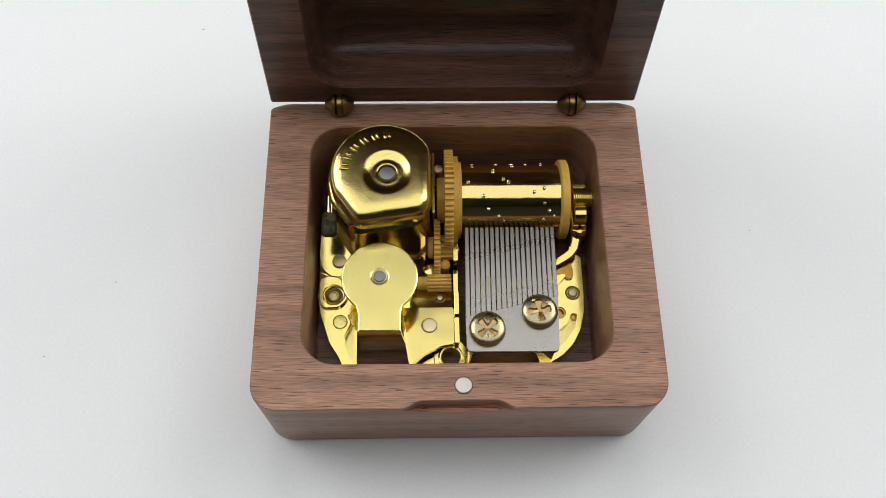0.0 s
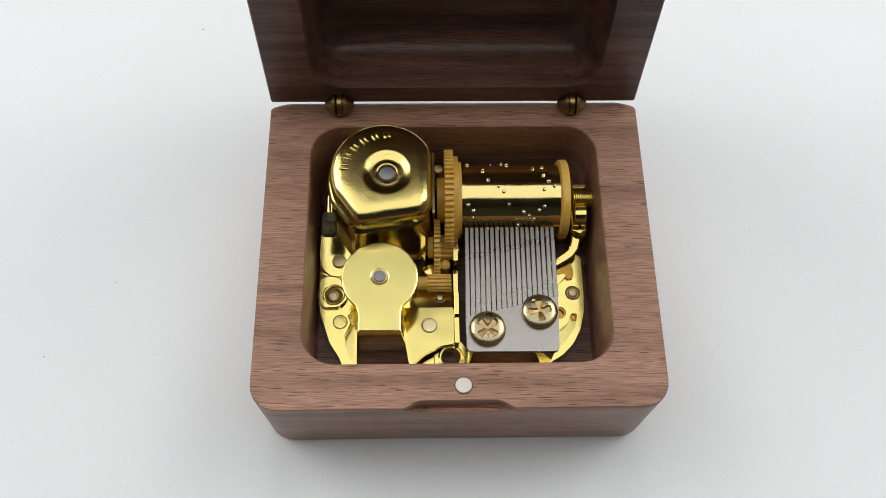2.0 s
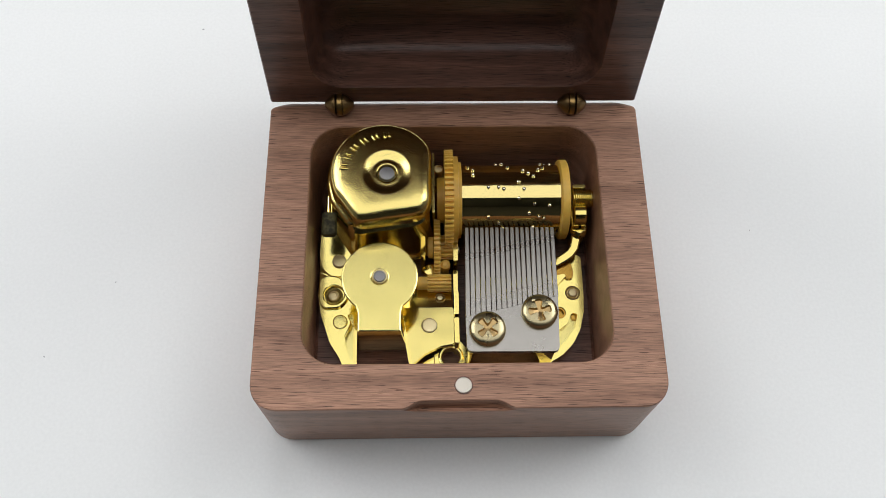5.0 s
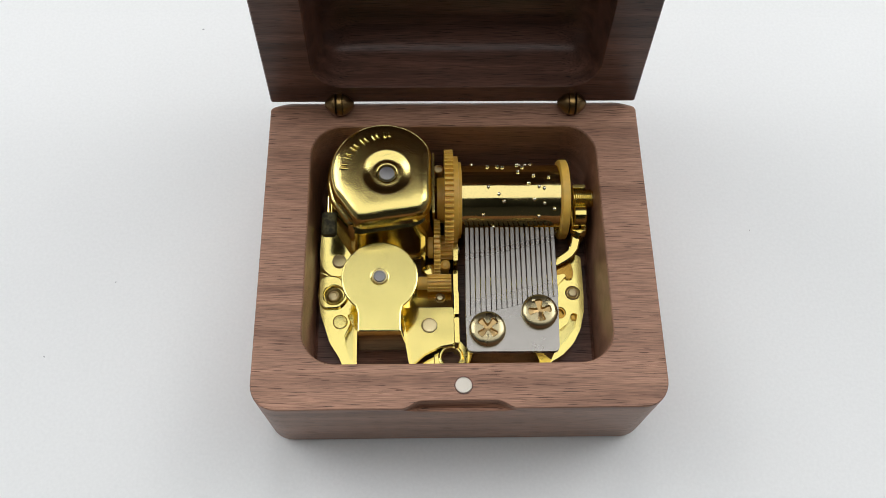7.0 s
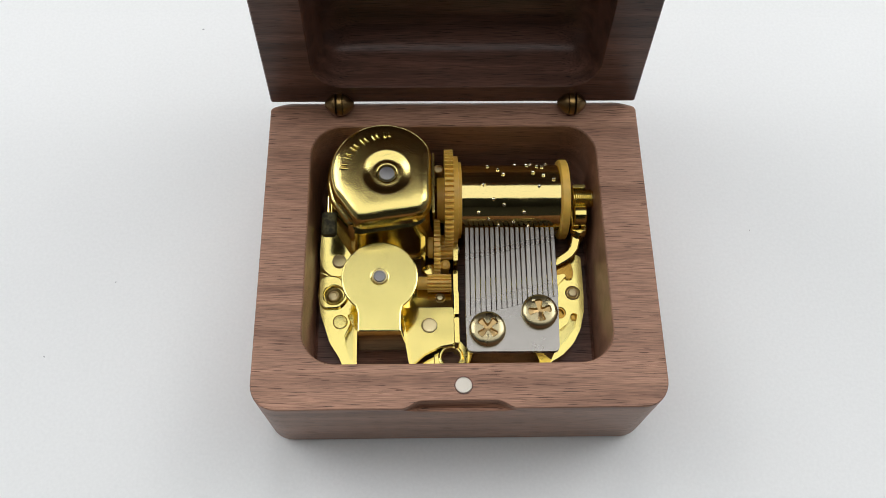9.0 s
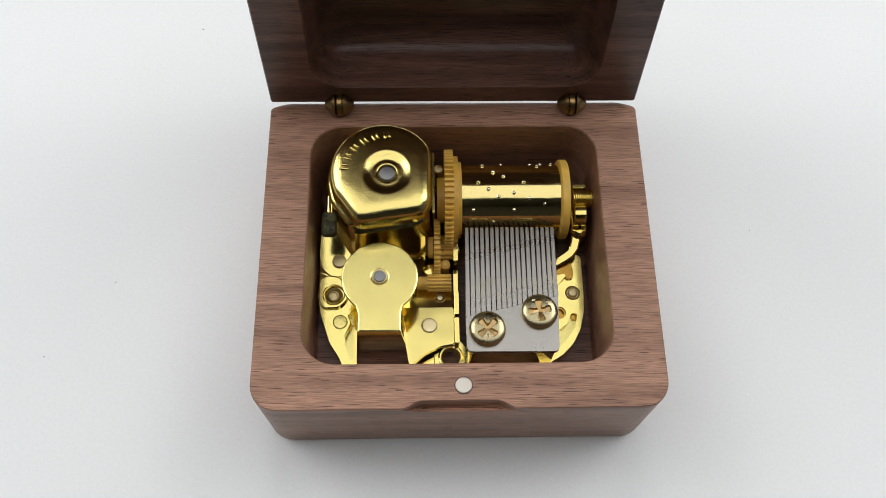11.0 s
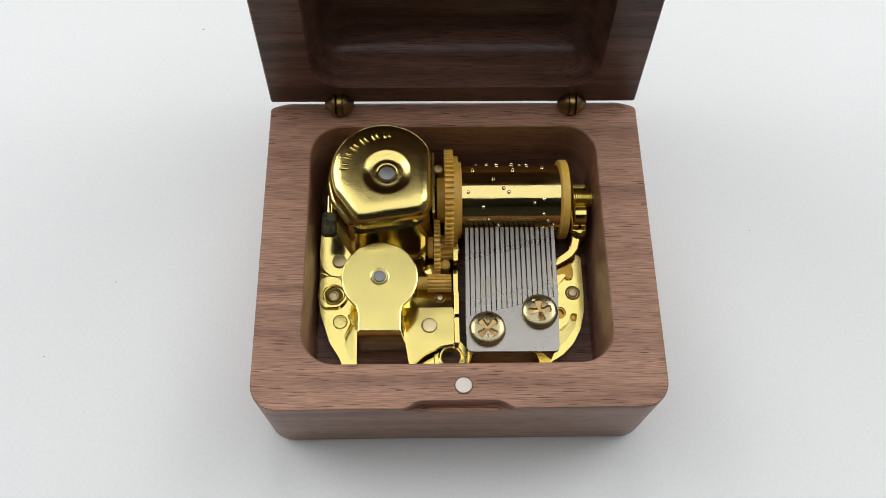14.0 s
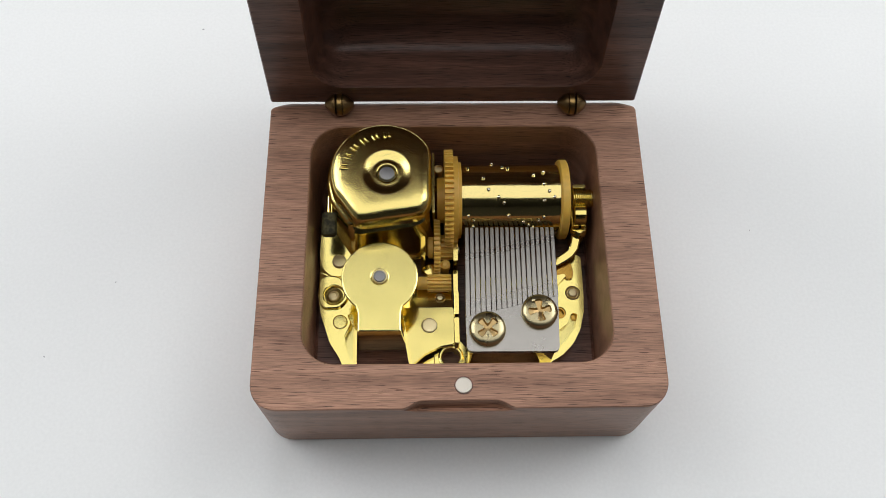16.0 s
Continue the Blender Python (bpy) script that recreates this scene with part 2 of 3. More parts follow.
def lid_body():
    """Rim plane at y = 0 facing the front; z runs up the open lid, y into its hollow."""
    def outer(inset, d):
        return [(x, d, v) for x, v in rounded(-35.75 + inset, inset, 35.2 - inset, 59.8 - inset, (0.35, 0.35, 4.3, 4.3), 20)]
    def hollow(inset, d):
        return [(x, d, v) for x, v in rounded(-26.9 + inset, 4.5 + inset, 27.0 - inset, 52.5 - inset, (max(6.0 - 0.4 * inset, 2.5),) * 4, 20)]
    rings = [outer(1.5, 22.0), outer(0.4, 21.4), outer(0.0, 20.0), outer(0.0, 0.3), outer(0.25, 0.0), hollow(-0.2, 0.0), hollow(0.0, 0.25), hollow(0.5, 3.0), hollow(1.1, 6.0)]
    for k in range(1, 9):
        a = radians(90 * k / 8)
        rings.append(hollow(1.1 + 5.4 * (1 - math.cos(a)) + 0.5 * math.sin(a), 6.0 + 5.2 * math.sin(a)))
    return loft(rings)


# the lid's shaded front is coloured in with the darker walnut
lid = part("lid", lid_body(), WALNUT_SHADED, music_box, "open hollowed walnut lid standing upright", at_mm(0, 60.3, 24.85, -LEAN), smooth=28)


def hinge(x, slot):
    """A ball-shaped barrel hinge let into lid and box: two rounded halves, a bright knuckle and an open slot at one side."""
    h = part("hinge", lathe_x([(0.7, -2.0), (0.7, 2.0)], 16), ANTIQUE, music_box, "antique brass barrel hinge", at_mm(x, 59.35, 25.6))
    half = [(0.5, 0.0), (2.04, 0.02), (2.12, 0.15), (1.98, 0.5), (1.66, 0.95), (1.25, 1.4), (0.85, 1.8), (0.45, 2.08), (0.1, 2.14)]
    part("hinge_leaf", lathe_x([(r, q + 0.7) for r, q in half], 40), ANTIQUE, h)
    part("hinge_leaf", lathe_x([(r, -q - 0.7) for r, q in half], 40), ANTIQUE, h)
    x0, x1 = (-0.42, 0.64) if slot < 0 else (-0.64, 0.42)
    part("knuckle", lathe_x([(2.0, x0), (2.16, x0 + 0.08), (2.2, 0.0), (2.16, x1 - 0.08), (2.0, x1)], 40), BRASS, h, "polished brass knuckle")
    return h


hinge(-22.35, -1)
hinge(22.65, 1)


# ---- the musical movement in the box ----
movement = thing("musical_movement", "gold-plated clockwork musical movement with steel comb and pinned cylinder", "musical movement")
FLOOR = 5.2
BASE = 8.2


def rivet(x, y, z, r, h=0.25, parent=None, mat=None, label=""):
    part("rivet", lathe([(r, z - 0.6), (r, z + h * 0.5), (r * 0.88, z + h * 0.95), (r * 0.6, z + h * 1.1), (r * 0.3, z + h * 1.18), (r * 0.05, z + h * 1.2)], 32, c=(x, y)), mat or RIVET, parent or movement, label)


# base plate, left wing with its post, rivets and slot
wing = plate(smooth_poly([(-26.6, 40.0), (-27.0, 34.8), (-26.8, 31.5), (-27.0, 26.5), (-26.4, 22.8), (-24.4, 16.8), (-21.9, 12.9, 0.8), (-20.4, 9.6), (-19.4, 9.6), (-19.4, 15.0), (-18.9, 27.0), (-10.5, 31.0), (-9.6, 36.0), (-9.6, 43.0), (-19.0, 43.0)], 4.0), [smooth_poly([(-21.4, 22.6), (-20.3, 20.9), (-20.9, 19.3), (-21.5, 17.9), (-21.3, 16.0), (-20.4, 13.4), (-19.95, 13.4), (-19.95, 22.6)], 0.5, 4)], BASE - 1.8, BASE, 0.25)
base = part("base_plate", wing, GOLD_CAST, movement, "gold-plated cast base plate")
lobe = plate(smooth_poly([(-26.5, 40.6, 0.5), (-26.9, 34.5), (-26.2, 31.8), (-24.6, 30.5), (-22.4, 30.3), (-19.0, 33.0), (-19.6, 38.0), (-22.0, 40.6)], 2.0), [circle(-23.0, 33.3, 1.4)], BASE - 0.2, BASE + 0.8, 0.2)
for v in lobe.verts:
    v.co.z += 0.2 * (v.co.y - 31.5)
part("base_step", lobe, GOLD_CAST, base, smooth=8)
part("base_step", plate(smooth_poly([(-26.9, 30.3), (-26.8, 25.0), (-25.8, 23.6), (-22.6, 23.7), (-20.9, 25.8), (-21.6, 29.0), (-23.4, 30.4)], 2.4), [circle(-23.9, 26.4, 2.0)], BASE, BASE + 0.75, 0.2), GOLD_CAST, base)
part("base_step", plate(smooth_poly([(-25.9, 23.0), (-21.7, 22.7, 0.6), (-20.5, 20.9), (-21.1, 19.3), (-21.7, 17.9), (-21.5, 16.0), (-20.6, 13.2), (-20.6, 11.0), (-21.3, 11.0), (-23.9, 17.0)], 0.8), [circle(-22.5, 20.9, 1.48)], BASE, BASE + 0.35, 0.18), GOLD_CAST, base)
part("post", lathe([(1.06, BASE - 0.6), (1.06, BASE + 0.5), (0.95, BASE + 0.72), (0.6, BASE + 0.8), (0.5, BASE + 0.7), (0.1, BASE + 0.72)], 32, c=(-23.9, 26.3)), RIVET, base)
part("washer", lathe([(1.75, BASE - 0.6), (1.75, BASE + 0.35), (1.55, BASE + 0.5), (1.3, BASE + 0.25), (1.06, BASE + 0.1)], 32, None, True, False, (-23.9, 26.3)), SCREW, base)
rivet(-23.0, 33.3, BASE + 1.25, 1.35, 0.3, base)
rivet(-22.5, 20.9, BASE + 0.35, 1.4, 0.16, base, GOLD_SATIN)
rivet(-22.3, 29.2, BASE + 0.1, 0.75, 0.2, base, RECESS)

# front lug with its fixing hole
part("lug", plate(smooth_poly([(-4.3, 9.4), (-4.5, 14.6), (-3.0, 17.0), (0.4, 17.2), (2.2, 15.0), (2.4, 9.4)], 2.4), [circle(-1.25, 13.6, 1.75, 36)], BASE - 1.2, BASE + 0.5, 0.12), GOLD_CAST, base)
part("lug_ring", lathe([(1.74, BASE - 1.0), (1.74, BASE + 0.66), (1.88, BASE + 0.8), (2.1, BASE + 0.84), (2.35, BASE + 0.74), (2.5, BASE + 0.3)], 56, None, False, False, (-1.25, 13.6)), GOLD_SATIN, base)
part("wing_floor", plate(smooth_poly([(-22.4, 23.0), (-19.3, 23.0), (-19.3, 12.5), (-22.0, 14.5)], 0.5), [], BASE - 2.4, BASE - 1.3), GOLD_SATIN, base)
part("front_rail", plate(smooth_poly([(-9.0, 9.4), (-8.9, 12.0), (-6.0, 14.6), (-3.4, 16.0), (1.8, 16.0), (3.0, 9.4)], 0.5), [circle(-1.25, 13.6, 1.75, 36)], BASE - 1.6, BASE - 0.1, 0.2), GOLD_CAST, base)
part("edge_strip", plate(smooth_poly([(-10.9, 21.4), (-10.35, 21.4), (-8.55, 11.4), (-9.1, 11.4)], 0.15, 3), [], 9.9, 11.35, 0.15), GOLD, base)
part("edge_strip", plate(smooth_poly([(-19.85, 22.5), (-19.1, 22.5), (-19.0, 9.6), (-19.7, 9.6)], 0.15, 3), [], BASE, BASE + 1.5, 0.2), GOLD, base)

# right wing with curved slot, post, hole and rivet
right = smooth_poly([(16.9, 17.0), (14.6, 9.4, 0.4), (15.2, 9.4, 0.4), (17.3, 12.3), (20.1, 13.9), (22.3, 16.1), (23.9, 19.0), (24.9, 22.8), (25.1, 27.0), (25.1, 34.6, 1.0), (23.4, 34.8, 1.0), (19.0, 32.0), (17.0, 28.5), (16.8, 22.0)], 6.0, 10)
slot = smooth_poly([(22.4, 22.4), (23.6, 22.3), (23.0, 19.6), (21.2, 17.0), (19.0, 15.0), (18.4, 18.2), (19.8, 19.0), (21.4, 20.2)], 0.6, 4)
part("base_wing", plate(right, [slot, circle(20.1, 22.5, 1.25), circle(22.95, 26.6, 1.5)], BASE - 0.9, BASE + 0.2, 0.4), GOLD_CAST, base)
part("wing_floor", plate(right, [], BASE - 2.0, BASE - 0.9), GOLD_SATIN, base)
part("post", lathe([(1.42, BASE - 0.9), (1.42, BASE + 0.3), (1.3, BASE + 0.42), (1.16, BASE + 0.3), (1.1, BASE + 0.0), (1.0, BASE + 0.0), (0.95, BASE + 0.4), (0.7, BASE + 0.58), (0.1, BASE + 0.64)], 32, c=(22.95, 26.6)), RIVET, base)
part("slot_end", lathe([(0.62, BASE - 0.9), (0.62, BASE - 0.35), (0.3, BASE - 0.3)], 20, c=(23.0, 21.9)), AMBER, base)
part("hole_bush", lathe([(1.22, BASE - 0.85), (1.22, BASE - 0.1), (0.9, BASE - 0.1), (0.85, BASE - 0.8)], 24, c=(20.1, 22.5)), AMBER, base)
part("pocket", plate(smooth_poly([(18.2, 33.0), (20.6, 33.2), (23.0, 32.6), (23.3, 31.0), (23.2, 29.5, 0.8), (21.8, 29.4, 0.8), (21.6, 30.2), (18.2, 29.4)], 0.6), [], BASE + 0.2, BASE + 0.75, 0.25), AMBER, base)
part("pocket_wall", plate(smooth_poly([(18.2, 29.6), (21.4, 30.4), (21.8, 29.9), (20.3, 28.4), (19.3, 27.0), (18.6, 27.2)], 0.5), [], BASE + 0.2, BASE + 1.0, 0.25), GOLD, base)

# swan-neck arm and bearing at the right end of the cylinder
arm_line = [(18.9, 32.2, 9.6), (20.1, 32.6, 9.8), (21.5, 33.3, 10.1), (22.7, 34.1, 10.5), (23.5, 35.2, 11.0), (23.8, 36.6, 11.5), (24.0, 38.2, 12.0), (24.1, 39.6, 12.4)]
rings = []
for i, (x, y, z) in enumerate(arm_line):
    a, b = Vector(arm_line[max(i - 1, 0)]), Vector(arm_line[min(i + 1, len(arm_line) - 1)])
    u = (b - a).normalized()
    side = u.cross(Vector((0, 0, 1))).normalized()
    up = side.cross(u)
    rings.append([tuple(Vector((x, y, z)) + side * 0.95 * math.copysign(abs(math.cos(q)) ** 0.6, math.cos(q)) + up * 0.45 * math.copysign(abs(math.sin(q)) ** 0.5, math.sin(q))) for q in (2 * math.pi * k / 12 for k in range(12))])
part("swan_neck_arm", loft(rings), GOLD, movement, "polished gold swan-neck arm")
AX_Y, AX_Z = 43.75, 15.2
bearing = part("bearing_bracket", plate(smooth_poly([(22.9, 37.4), (25.6, 37.4), (25.8, 46.3), (22.9, 46.3)], 0.4), [], BASE - 1, AX_Z - 1.2, 0.3), GOLD, movement, "gold bearing bracket at the cylinder end")
part("bearing_cap", lathe_x([(1.9, -1.25), (2.1, -1.05), (2.1, 1.05), (1.85, 1.25)], 28), GOLD, bearing, at=at_mm(24.3, AX_Y - 3.4, AX_Z - 0.1, 0, 0, 0))
part("bearing_lip", lathe([(1.7, 12.2), (1.7, 13.4), (1.2, 13.9), (0.3, 14.0)], 28, c=(24.4, 38.3)), GOLD, bearing)
part("bearing_lip", block(23.0, 45.1, 14.0, 25.6, 45.9, 17.5, 0.3), GOLD, bearing)
thread = []
for k in range(9):
    thread += [(1.62, 0.42 * k), (1.95, 0.42 * k + 0.14), (1.95, 0.42 * k + 0.26), (1.62, 0.42 * k + 0.42)]
part("threaded_end", lathe_x(thread + [(1.6, 4.0), (0.6, 4.05)], 28), GOLD_SATIN, bearing, "threaded brass shaft end", at_mm(22.9, AX_Y - 0.3, AX_Z + 0.9))


# spring housing: a deep drawn cap with flats and a dished boss
def housing():
    n, zt = 120, 26.5
    bx, by = -13.0, 43.95
    flats = [((-4.85, 44.0), (1, 0)), ((-12.7, 35.0), (0.155, -0.988)), ((-21.05, 37.75), (-0.811, -0.584)), ((-5.75, 37.05), (0.76, -0.65)), ((-14, 55.1), (0, 1))]
    def outline(grow, soft, sides, cx=-13.7, cy=45.0, r0=10.1):
        rs = []
        for i in range(n):
            a = 2 * math.pi * i / n
            u = Vector((math.cos(a), math.sin(a)))
            r = r0 + grow + 2.6 * max(0.0, min(1.0, (-0.35 - u.y) / 0.25))
            for p, m in sides:
                m = Vector(m)
                k = u.dot(m)
                if k > 0.05:
                    r = min(r, ((Vector(p) - Vector((cx, cy))).dot(m) + grow) / k)
            rs.append(r)
        for _ in range(soft):
            rs = [(rs[i - 1] + 2 * rs[i] + rs[(i + 1) % n]) / 4 for i in range(n)]
        return [(cx + r * math.cos(2 * math.pi * i / n), cy + r * math.sin(2 * math.pi * i / n)) for i, r in enumerate(rs)]
    body_flats = [f for f in flats if f[1][0] > -0.5] + [((-22.0, 37.2), (-0.811, -0.584))]
    flange_flats = [(f[0] if f[1][1] > -0.6 else (f[0][0], f[0][1] + 0.9), f[1]) for f in body_flats]
    rings = [[(x, y, z) for x, y in outline(g, 5, body_flats)] for g, z in ((1.6, 8.25), (0.9, 8.7), (0.5, 9.4), (0.3, 10.6), (0.1, 12.5), (-0.1, 15.0), (-0.3, 19.6))]
    rings += [[(x, y, z) for x, y in outline(g, 5, flange_flats, -13.8, 45.0, 11.2)] for g, z in ((-0.6, 20.3), (-0.35, 20.8), (-0.4, 21.3), (-0.8, 21.6))]
    rings += [[(x, y, z) for x, y in outline(g, 4 + 2 * int(z > 24.5), flats)] for g, z in ((-0.05, 21.8), (0.1, 22.3), (0.12, 23.6), (0.05, 24.5), (-0.1, 25.05), (-0.32, 25.5), (-0.65, 25.84), (-1.1, 26.1))]
    last = [Vector((x, y)) for x, y, z in rings[-1]]
    def boss(r, z):
        return [(bx + r * math.cos(2 * math.pi * i / n), by + r * math.sin(2 * math.pi * i / n), z) for i in range(n)]
    rim = boss(4.7, zt)
    for k in range(1, 12):
        t = k / 12
        z = zt - 0.40 * (1 - t) ** 4.2
        rings.append([(q.x + (c[0] - q.x) * t, q.y + (c[1] - q.y) * t, z) for q, c in zip(last, rim)])
    for r, d in ((4.7, 0.0), (4.5, 0.02), (4.3, 0.08), (4.05, 0.18), (3.7, 0.33), (3.35, 0.47), (3.1, 0.55), (2.85, 0.58), (2.5, 0.57), (2.1, 0.55), (1.9, 0.57), (1.78, 0.68), (1.72, 1.8)):
        rings.append(boss(r, zt - d))
    return loft(rings)


spring = part("spring_housing", housing(), GOLD_CAP, movement, "gold-plated drawn spring housing with dished boss", smooth=48)
part("spring_shaft", lathe([(1.5, 23.5), (1.5, 25.75), (1.36, 26.0), (0.9, 26.08), (0.2, 26.1)], 32, c=(-13.0, 43.95)), SHAFT, spring, "grey steel spring shaft")
# raised maker's mark, kept as plain strokes along an arc
for k in range(6):
    a = radians(171.5 - 16.3 * k)
    x, y = -13.0 + 7.95 * math.cos(a), 43.9 + 7.95 * math.sin(a)
    for off, size, lean in ((-0.44, 0.94, 6), (0.44, 0.76, 6)):
        bm = loft([[(off + w * c, size * q * s_, h) for c, s_ in ((math.cos(2 * math.pi * m / 20), math.sin(2 * math.pi * m / 20)) for m in range(20))]
                   for w, q, h in ((0.40, 1.0, -0.35), (0.40, 0.98, 0.1), (0.35, 0.92, 0.27), (0.24, 0.8, 0.4), (0.12, 0.6, 0.48), (0.03, 0.4, 0.5))])
        part("raised_mark", bm, GOLD, spring, "", at_mm(x, y, 26.22, 0, 0, math.degrees(a) - 90 + lean), smooth=60)
part("fixing_pin", lathe([(0.95, 12.0), (0.95, 17.7), (0.8, 17.95), (0.55, 17.98), (0.5, 17.85), (0.1, 17.85)], 28, c=(-3.3, 49.4)), RIVET, spring, "dull brass pin head")
part("spring_drum", lathe([(8.6, FLOOR), (8.6, 8.0), (8.4, 8.25)], 72, c=(-14.1, 45.4)), GOLD, spring, "polished gold spring drum")
part("side_gusset", block(-4.55, 39.6, 9.0, -4.05, 52.8, 18.2, 0.15), GOLD_SATIN, spring)

# governor cover: round top with a stem bent down to the base
cover = []
gc = Vector((-14.45, 26.2))
for i in range(61):
    a = radians(-62 + 304 * i / 60)
    cover.append((gc.x + 7.15 * math.cos(a), gc.y + 7.15 * math.sin(a)))
cover = cover[2:-2] + [(-18.62, 19.9), (-18.42, 19.2), (-18.35, 18.2), (-18.35, 15.5), (-10.4, 15.5), (-10.45, 18.2), (-10.4, 19.2), (-10.25, 19.9)]
gov = part("governor_cover", plate(cover, [circle(-14.45, 26.25, 1.45)], 17.6, 18.5, 0.32), GOLD_SATIN, movement, "flat gold governor cover with bent leg")
leg = [[(x0, y, z), (x1, y, z), (x1 - 0.05, y + 0.8, z), (x0 + 0.05, y + 0.8, z)] for x0, x1, y, z in
       ((-18.35, -10.4, 15.5, 18.2), (-18.35, -10.4, 15.15, 17.9), (-18.3, -10.3, 15.05, 17.4), (-18.5, -10.0, 15.4, 13.0), (-19.0, -9.3, 16.2, FLOOR))]
part("cover_leg", loft(leg), GOLD, gov, "polished gold leg")
part("governor_shaft", lathe([(1.12, 12.0), (1.12, 18.5), (1.0, 18.75), (0.2, 18.8)], 28, c=(-14.45, 26.25)), SHAFT, gov, "grey steel governor shaft")
part("shaft_bush", lathe([(1.44, 17.0), (1.44, 18.5), (1.34, 18.62), (1.2, 18.6), (1.13, 18.4)], 28, c=(-14.45, 26.25)), RIVET, gov)
part("governor_drum", lathe([(5.6, FLOOR), (5.6, 16.2), (5.2, 16.6)], 40, c=(-14.3, 27.5)), GOLD, gov)

# gear bracket: sloping gold deck in front of the wheels, with rivet and small screw
deck_mesh = plate(smooth_poly([(-10.6, 22.9), (-0.6, 22.9), (-0.7, 15.5), (-3.0, 15.1, 2.0), (-6.2, 13.5, 2.0), (-8.7, 11.2), (-9.6, 16.0)], 0.5), [circle(-5.3, 19.2, 1.52)], 9.8, 11.0, 0.2)
for v in deck_mesh.verts:
    v.co.z -= 0.045 * (v.co.y - 18.0)
deck = part("gear_bracket", deck_mesh, GOLD_DECK, movement, "polished gold gear bracket", smooth=6)
rivet(-5.3, 19.2, 11.0, 1.42, 0.2, deck)
back = plate(smooth_poly([(-10.5, 0.0), (-10.3, 4.2), (-5.6, 4.8), (-0.9, 4.4), (-0.6, 0.0)], 0.4), [], -0.6, 0.0, 0.15)
part("bracket_back", back, GOLD_DECK, deck, "", at_mm(0, 22.95, 10.76, -9))
part("screw_bed", lathe([(1.05, 10.3), (1.05, 10.62), (0.9, 10.7), (0.75, 10.6)], 24, None, True, False, (-3.2, 24.9)), RECESS, deck)
part("small_screw", lathe([(0.72, 10.0), (0.72, 10.7), (0.5, 10.9), (0.1, 10.95)], 24, c=(-3.2, 24.9)), SCREW, deck)
# upright bearing walls either side of the gear train
for y0, y1, z1 in ((31.4, 36.2, 13.8), (25.5, 30.8, 10.4), (20.7, 25.3, 13.0), (15.2, 20.2, 12.6)):
    part("bearing_wall", block(-0.55, y0, FLOOR, 0.35, y1, z1, 0.13), GOLD, deck)
part("bearing_wall", block(-6.9, 32.2, FLOOR, -5.9, 36.6, 14.0, 0.3), GOLD, deck)
part("shaft_tip", lathe_x([(0.7, 0.2), (0.7, 0.5), (0.4, 0.65)], 20), RIVET, deck, at=at_mm(0.1, 34.6, 11.5))
part("inner_post", lathe([(1.1, FLOOR), (1.1, 9.6), (1.4, 9.7), (1.4, 10.4), (1.1, 10.8), (0.6, 10.9)], 28, c=(-5.1, 30.8)), GOLD, deck)
part("worm_shaft", lathe([(0.75, FLOOR), (0.75, 11.0), (0.95, 11.1), (0.95, 12.6), (0.4, 12.9)], 24, c=(-2.1, 31.1)), NYLON_DULL, deck, "tan nylon worm shaft")

# cylinder with its pins, collars and amber wheel
CYL_R = 6.85
SEAM = 305.0


def drum():
    """The rolled sheet of the cylinder: round, but for a flat tail of 6 degrees that ends in a narrow seam."""
    def section(r, x):
        out = []
        for i in range(240):
            e = 1.5 * i
            d = (e - SEAM + 6.0) % 360
            k = r / math.cos(radians(d)) if d < 6.0 else r
            out.append((x, -k * math.cos(radians(e)), k * math.sin(radians(e))))
        return out
    return loft([section(CYL_R - 0.1, 1.0), section(CYL_R, 1.1), section(CYL_R, 20.1), section(CYL_R - 0.1, 20.2)])


cylinder = part("cylinder", drum(), GOLD_DRUM, movement, "polished gold cylinder studded with tiny pins", at_mm(0, AX_Y, AX_Z))
# the tune, one line for each tooth; each sign is three degrees of turn
TUNE = (
    "..o............................o........................................................................................",
    "..............................................o....................................................................o...o",
    ".............................................................o..........................................................",
    ".......................o....................................................o...........................................",
    "................o........................................o.................................o...............o............",
    ".......................................o............................o...................................................",
    "............o........................................o.................................o...................o............",
    ".........o.......................o...............................o.................o......................o.............",
    "..o............................o........................................................................................",
    "..............................................o........o................................................................",
    ".....................................................................................................o........o.........",
    ".............................................................o............................................o...........o.",
    "....................................................o........................................o......................o...",
    ".........................o..........................................................o.............o...............o.....",
    "...........................................................................o...............o...........................o",
    ".o........o........o.......o.....................o................................o.......o.............................",
    "...............o.................................................................................o......................",
    "............o..................................................................o........................................",
)
bm = bmesh.new()
for tooth, line in enumerate(TUNE):
    for step, sign in enumerate(line):
        if sign == "o":
            e = radians(3 * step)
            out = Vector((0, -math.cos(e), math.sin(e)))
            x = 2.28 + 0.965 * tooth
            u, w = Vector((1, 0, 0)), out.cross(Vector((1, 0, 0)))
            base_c = Vector((x, 0, 0)) + out * (CYL_R - 0.2)
            rs = []
            for r, h in ((0.35, 0.0), (0.35, 0.46), (0.3, 0.58), (0.19, 0.66), (0.05, 0.69)):
                rs.append([tuple(base_c + out * h + u * r * math.cos(q) + w * r * math.sin(q)) for q in (2 * math.pi * k / 10 for k in range(10))])
            loft(rs, False, True, bm)
part("pins", bm, PIN, cylinder, "tiny raised gold pins")["kind"] = "stuff"
part("end_collar", lathe_x([(6.4, 20.0), (7.6, 20.05), (7.85, 20.25), (7.85, 21.5), (7.65, 21.7), (2.0, 21.8)], 72), NYLON, cylinder, "amber nylon end collar")
